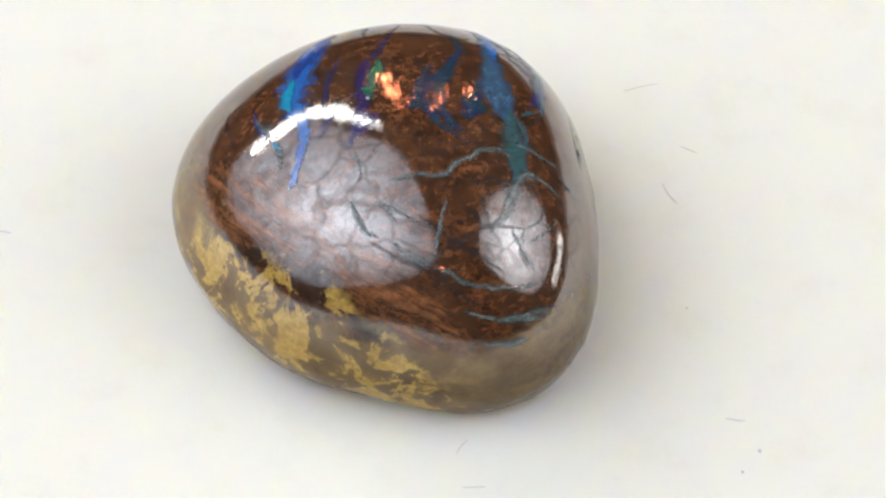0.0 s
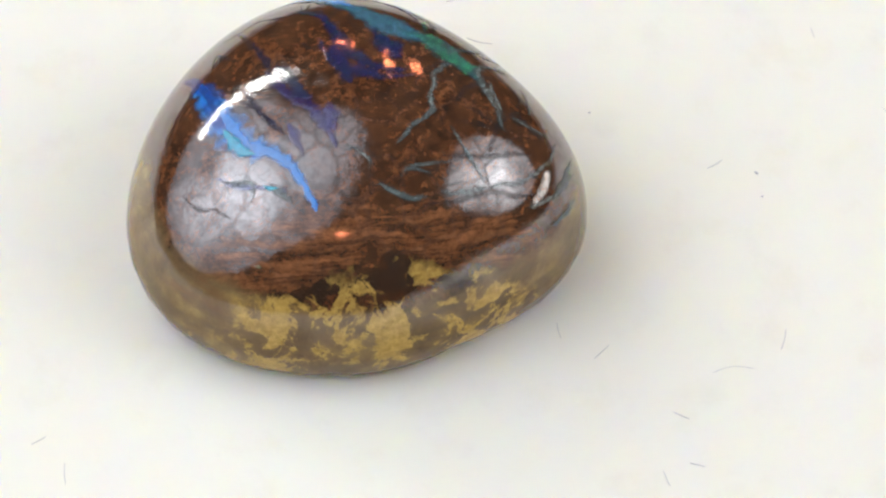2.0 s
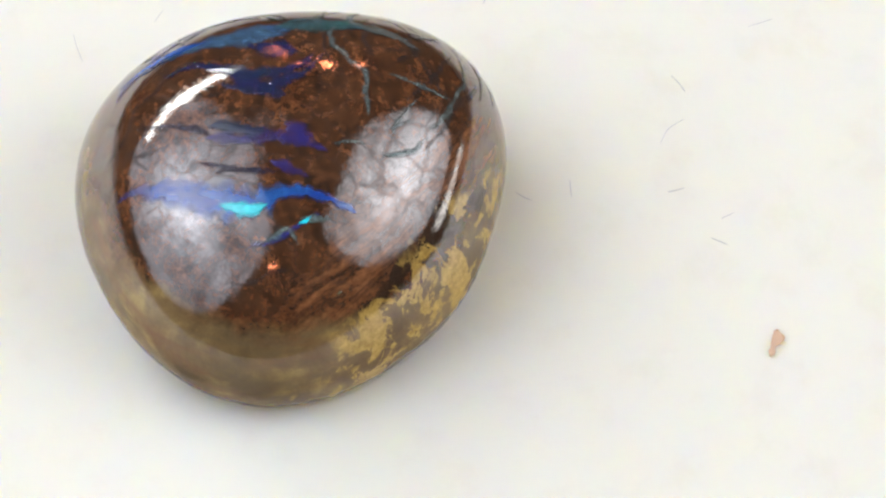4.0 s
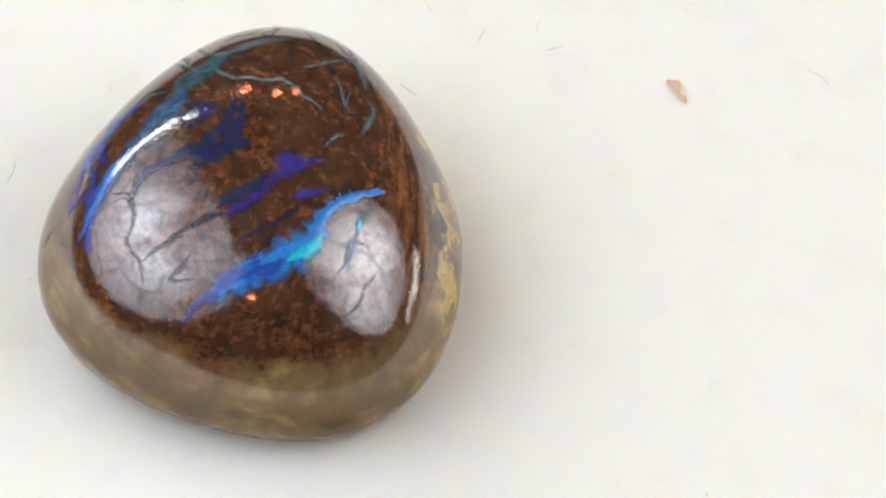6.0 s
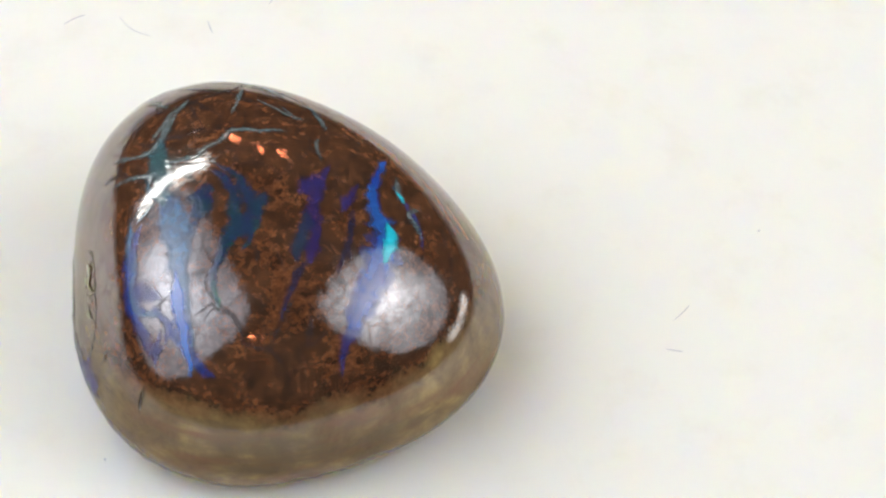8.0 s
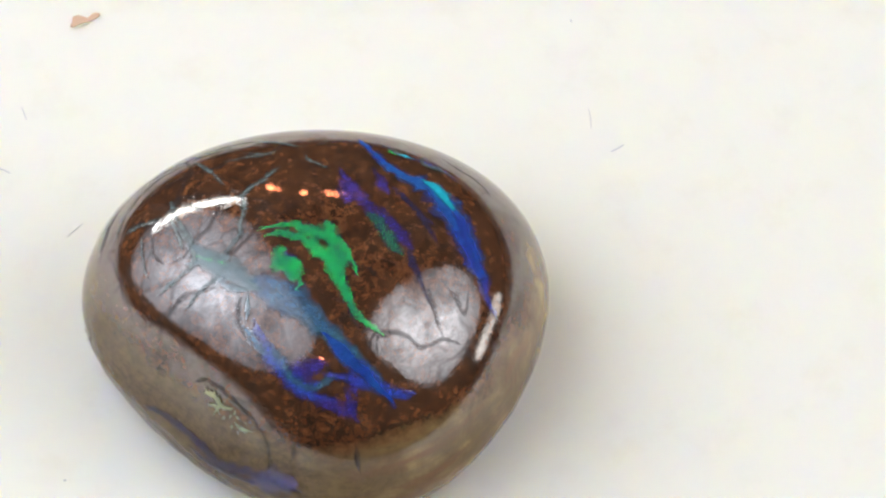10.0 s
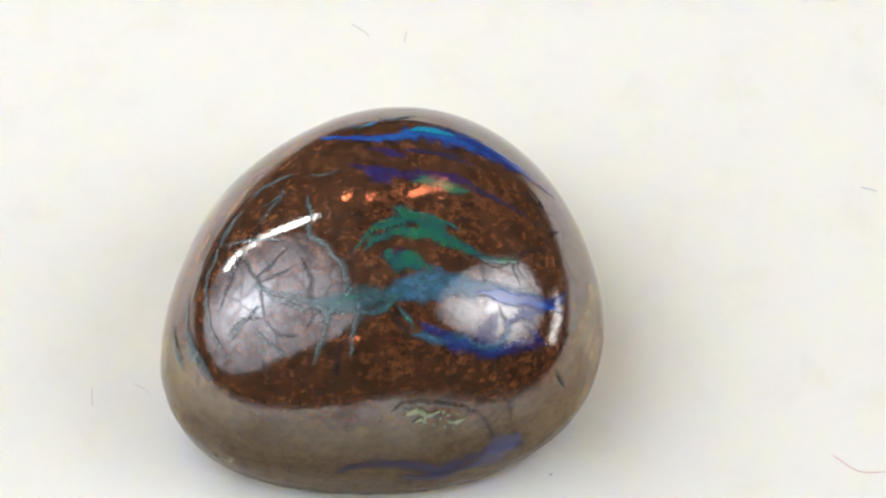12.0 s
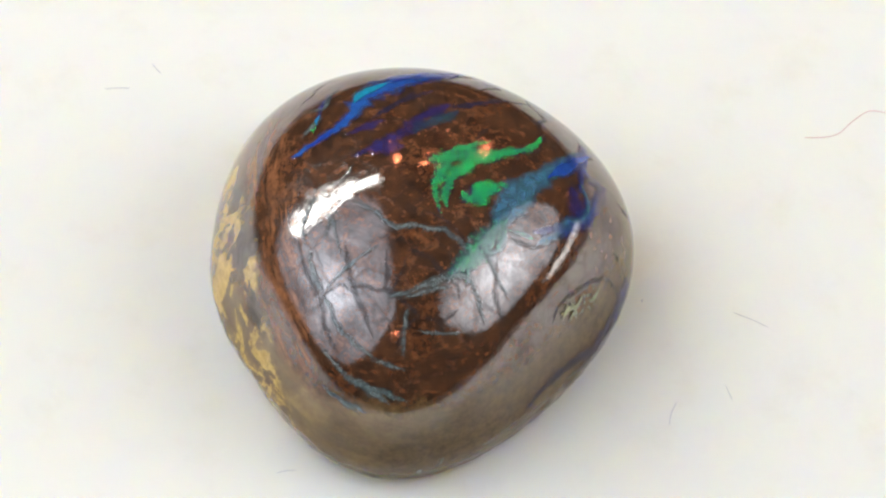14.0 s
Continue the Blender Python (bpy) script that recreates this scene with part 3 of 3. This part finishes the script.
    add(teal, "thin grey-teal opal vein", (33, -61, 0.9), (40, -58, 2.4), (49, -56, 0.9))
    add(teal, "thin grey-teal opal vein", (30, -69, 1.0), (37, -67, 1.6), (44, -65, 0.7))
    add(teal, "thin grey-teal opal vein", (41, -36, 0.5), (47, -31, 0.9), (52, -24, 0.5))
    add(cyan, "cyan heart of the bright blue vein", (-38, 29, 1.5), (-40, 24, 3.6), (-41, 19, 4.2), (-40, 13, 1.4))
    add(cyan, "cyan heart of the bright blue vein", (-47, 3, 0.8), (-46, 0, 2.4), (-44, -2, 0.8))
    for i in range(11):
        u, v, turn = 70 + random.uniform(-3, 3), 22 + random.uniform(-8, 13), random.uniform(0, 6.3)
        add(pale, "pale green crystal fleck on the flank", (u - math.cos(turn), v - math.sin(turn), 0.6), (u, v, random.uniform(0.9, 1.7)), (u + math.cos(turn), v + math.sin(turn), 0.6))
    add(pale, "pale green crystal fleck on the flank", (72, 14, 0.8), (70, 18, 2.4), (70, 24, 1.7), (67, 28, 0.9))
    add(pale, "pale green crystal fleck on the flank", (74, 18, 0.9), (72, 21, 1.6), (73, 25, 0.8))
    add(pale, "pale green crystal fleck on the flank", (68, 20, 0.7), (70, 22, 1.6), (75, 22, 0.7))
    add(pale, "pale green crystal fleck on the flank", (70, 30, 0.6), (70, 34, 1.4), (67, 38, 0.5))
    add(pale, "pale green crystal fleck on the flank", (-67, -12, 0.7), (-66, -13, 1.9), (-66, -14, 0.6))
    add(pale, "pale green crystal fleck on the flank", (77, -57, 1.1), (77, -55, 3.3), (77, -53, 1.3))
    add(pale, "pale green crystal fleck on the flank", (73, -65, 1.4), (74, -64, 3.7), (76, -64, 1.3))


def fibre(points, thick, material, label):
    """A fine hair that lies on the plate; its bends in mm from the axle."""
    c = Vector((sum(p[0] for p in points), sum(p[1] for p in points))) / len(points)
    line = spread([(p[0] - c.x, p[1] - c.y, 0) for p in points], 0.12)
    bm = bmesh.new()
    rings = []
    m = len(line)
    for i, q in enumerate(line):
        ahead = line[min(m - 1, i + 1)] - line[max(0, i - 1)]
        side = Vector((-ahead.y, ahead.x, 0)).normalized()
        r = thick * (0.55 if i in (0, m - 1) else 1.0)
        mid = q + Vector((0, 0, thick))
        rings.append([bm.verts.new((mid + side * r * math.cos(a) + Vector((0, 0, r * math.sin(a)))) / 1000) for a in (0, 1.257, 2.513, 3.77, 5.027)])
    for a, b in zip(rings, rings[1:]):
        for k in range(5):
            bm.faces.new((a[k], a[(k + 1) % 5], b[(k + 1) % 5], b[k]))
    bm.faces.new(rings[0][::-1])
    bm.faces.new(rings[-1])
    bmesh.ops.recalc_face_normals(bm, faces=bm.faces[:])
    ob = tagged(link("fibre", bm, material, None, label, smooth=True), label, "fibre", "fibres on the plate")
    ride(ob, c.x / 1000, c.y / 1000)


def crumb(name, x, y, size, flat, material, label, category):
    """A tiny uneven grain or flake on the plate."""
    bm = bmesh.new()
    bmesh.ops.create_icosphere(bm, subdivisions=2 if size < 0.2 else 3, radius=1.0)
    for w in bm.verts:
        w.co *= 1 + (0.45 if size < 0.2 else 0.9) * noise.noise(w.co * 1.5 + Vector((x, y, 0)))
        w.co = Vector((w.co.x * size, w.co.y * size * 0.6, (w.co.z * flat)))
    low = min(w.co.z for w in bm.verts)
    for w in bm.verts:
        w.co = (w.co - Vector((0, 0, low))) / 1000
    ob = tagged(link(name, bm, material, None, label, smooth=True), label, category, "specks on the plate")
    ride(ob, x / 1000, y / 1000, 0, (x * 71 + y * 37) % 180)
    return ob


def flake(x, y, heading, material):
    """A thin curled flake with a ragged outline and a narrow waist; x and y in mm from the axle."""
    bm = bmesh.new()
    rows = []
    widths = (0.08, 0.24, 0.36, 0.46, 0.44, 0.32, 0.17, 0.18, 0.28, 0.22, 0.08)
    for i, wide in enumerate(widths):
        along = -0.62 + 1.24 * i / (len(widths) - 1)
        sway = 0.13 * math.exp(-((i - 3.2) / 1.6) ** 2) + 0.04 * noise.noise((i * 0.9, 2.0, 0.0))
        ring = []
        for f in (-1.0, -0.4, 0.4, 1.0):
            lift = 0.01 + 0.10 * abs(f) * wide / 0.36 + 0.05 * (along / 0.62) ** 2
            edge = wide * 0.5 * f * (1 + 0.35 * noise.noise((i * 1.3, f * 2.0, 5.0)))
            ring.append((along, sway + edge, lift))
        rows.append(ring)
    top = [[bm.verts.new((px / 1000, py / 1000, (pz + 0.035) / 1000)) for px, py, pz in r] for r in rows]
    low = [[bm.verts.new((px / 1000, py / 1000, pz / 1000)) for px, py, pz in r] for r in rows]
    m, n = len(rows), 4
    for i in range(m - 1):
        for k in range(n - 1):
            bm.faces.new((top[i][k], top[i + 1][k], top[i + 1][k + 1], top[i][k + 1]))
            bm.faces.new((low[i][k], low[i][k + 1], low[i + 1][k + 1], low[i + 1][k]))
        for k in (0, n - 1):
            bm.faces.new((top[i][k], top[i + 1][k], low[i + 1][k], low[i][k]))
    for i in (0, m - 1):
        for k in range(n - 1):
            bm.faces.new((top[i][k], top[i][k + 1], low[i][k + 1], low[i][k]))
    bmesh.ops.recalc_face_normals(bm, faces=bm.faces[:])
    label = "small pale rusty pink curled flake lying on the plate"
    ride(tagged(link("flake", bm, material, None, label, smooth=True), label, "flake", "specks on the plate"), x / 1000, y / 1000, -0.00001, heading)


def litter():
    grey = plain("grey_lint", (0.56, 0.56, 0.57), 0.8, grain=3000)
    pink = plain("pink_lint", (0.72, 0.52, 0.50), 0.8, grain=3000)
    rust = plain("rust_flake", (0.62, 0.42, 0.29), 0.7, grain=2600)
    lint = "short fine grey fibre lying on the plate"
    fibre(((10.6, 9.6), (11.3, 9.85), (11.9, 10.0)), 0.013, grey, lint)
    fibre(((11.9, 5.2), (12.1, 4.7), (12.4, 4.3)), 0.017, grey, lint)
    fibre(((13.8, -5.4), (14.2, -5.48), (14.5, -5.5)), 0.021, grey, lint)
    fibre(((4.7, -6.5), (4.45, -6.8), (4.3, -7.1)), 0.015, grey, lint)
    fibre(((9.6, -12.9), (10.0, -12.7), (10.4, -12.4)), 0.019, grey, lint)
    fibre(((7.1, -11.9), (7.8, -12.2), (8.3, -12.8)), 0.013, grey, lint)
    fibre(((-12.7, 0.4), (-12.4, 0.8), (-12.1, 1.1)), 0.017, grey, lint)
    fibre(((-12.4, 2.5), (-11.8, 2.4)), 0.021, grey, lint)
    fibre(((21.7, -3.4), (21.4, -3.9)), 0.015, grey, lint)
    fibre(((2.7, -13.6), (2.4, -14.2)), 0.019, grey, lint)
    fibre(((12.9, -15.4), (13.3, -16.3)), 0.013, grey, lint)
    fibre(((15.3, -14.9), (14.3, -15.2)), 0.017, grey, lint)
    fibre(((4.8, -12.1), (5.0, -12.7)), 0.021, grey, lint)
    fibre(((3.6, -14.0), (3.9, -14.5)), 0.015, grey, lint)
    fibre(((0.9, -22.7), (0.2, -23.1)), 0.019, grey, lint)
    fibre(((-4.7, -20.0), (-5.2, -20.15), (-5.8, -20.1)), 0.013, grey, lint)
    fibre(((5.3, -8.5), (4.5, -8.55)), 0.017, grey, lint)
    fibre(((-5.2, 19.2), (-5.0, 19.8)), 0.021, grey, lint)
    fibre(((12.6, 7.0), (13.2, 6.7)), 0.015, grey, lint)
    fibre(((-17.5, 15.0), (-17.0, 14.95), (-16.4, 14.8)), 0.017, grey, lint)
    fibre(((-14.3, 17.6), (-14.35, 18.2), (-14.3, 18.8)), 0.014, grey, lint)
    fibre(((20.7, -7.9), (20.6, -8.4), (20.4, -8.8)), 0.015, grey, lint)
    fibre(((6.9, 17.5), (7.6, 18.4), (7.6, 19.4), (7.7, 20.2), (8.2, 20.6)), 0.02, pink, "long curled pink fibre lying on the plate")
    for x, y, r in ((14.95, -6.8, 0.09), (14.3, -7.7, 0.06), (12.6, -0.55, 0.06), (-15.35, -3.05, 0.06), (7.95, 7.6, 0.06)):
        crumb("speck", x, y, r, r * 0.5, grey, "tiny dark grey speck of grit", "speck")
    flake(-2.1, -15.66, 167, rust)


setting()
turntable()
lights()
stone = opal_stone()
veins(stone)
litter()


def motions():
    steps = [0.25 * i for i in range(57)]
    for ob, x, y, z, heading in moving:
        rows = []
        for t in steps:
            rows.append((t, pose(0, 0, 0, 0, 0, SPIN * t) @ pose(x, y, z, 0, 0, heading)))
        walk(ob, rows)


motions()
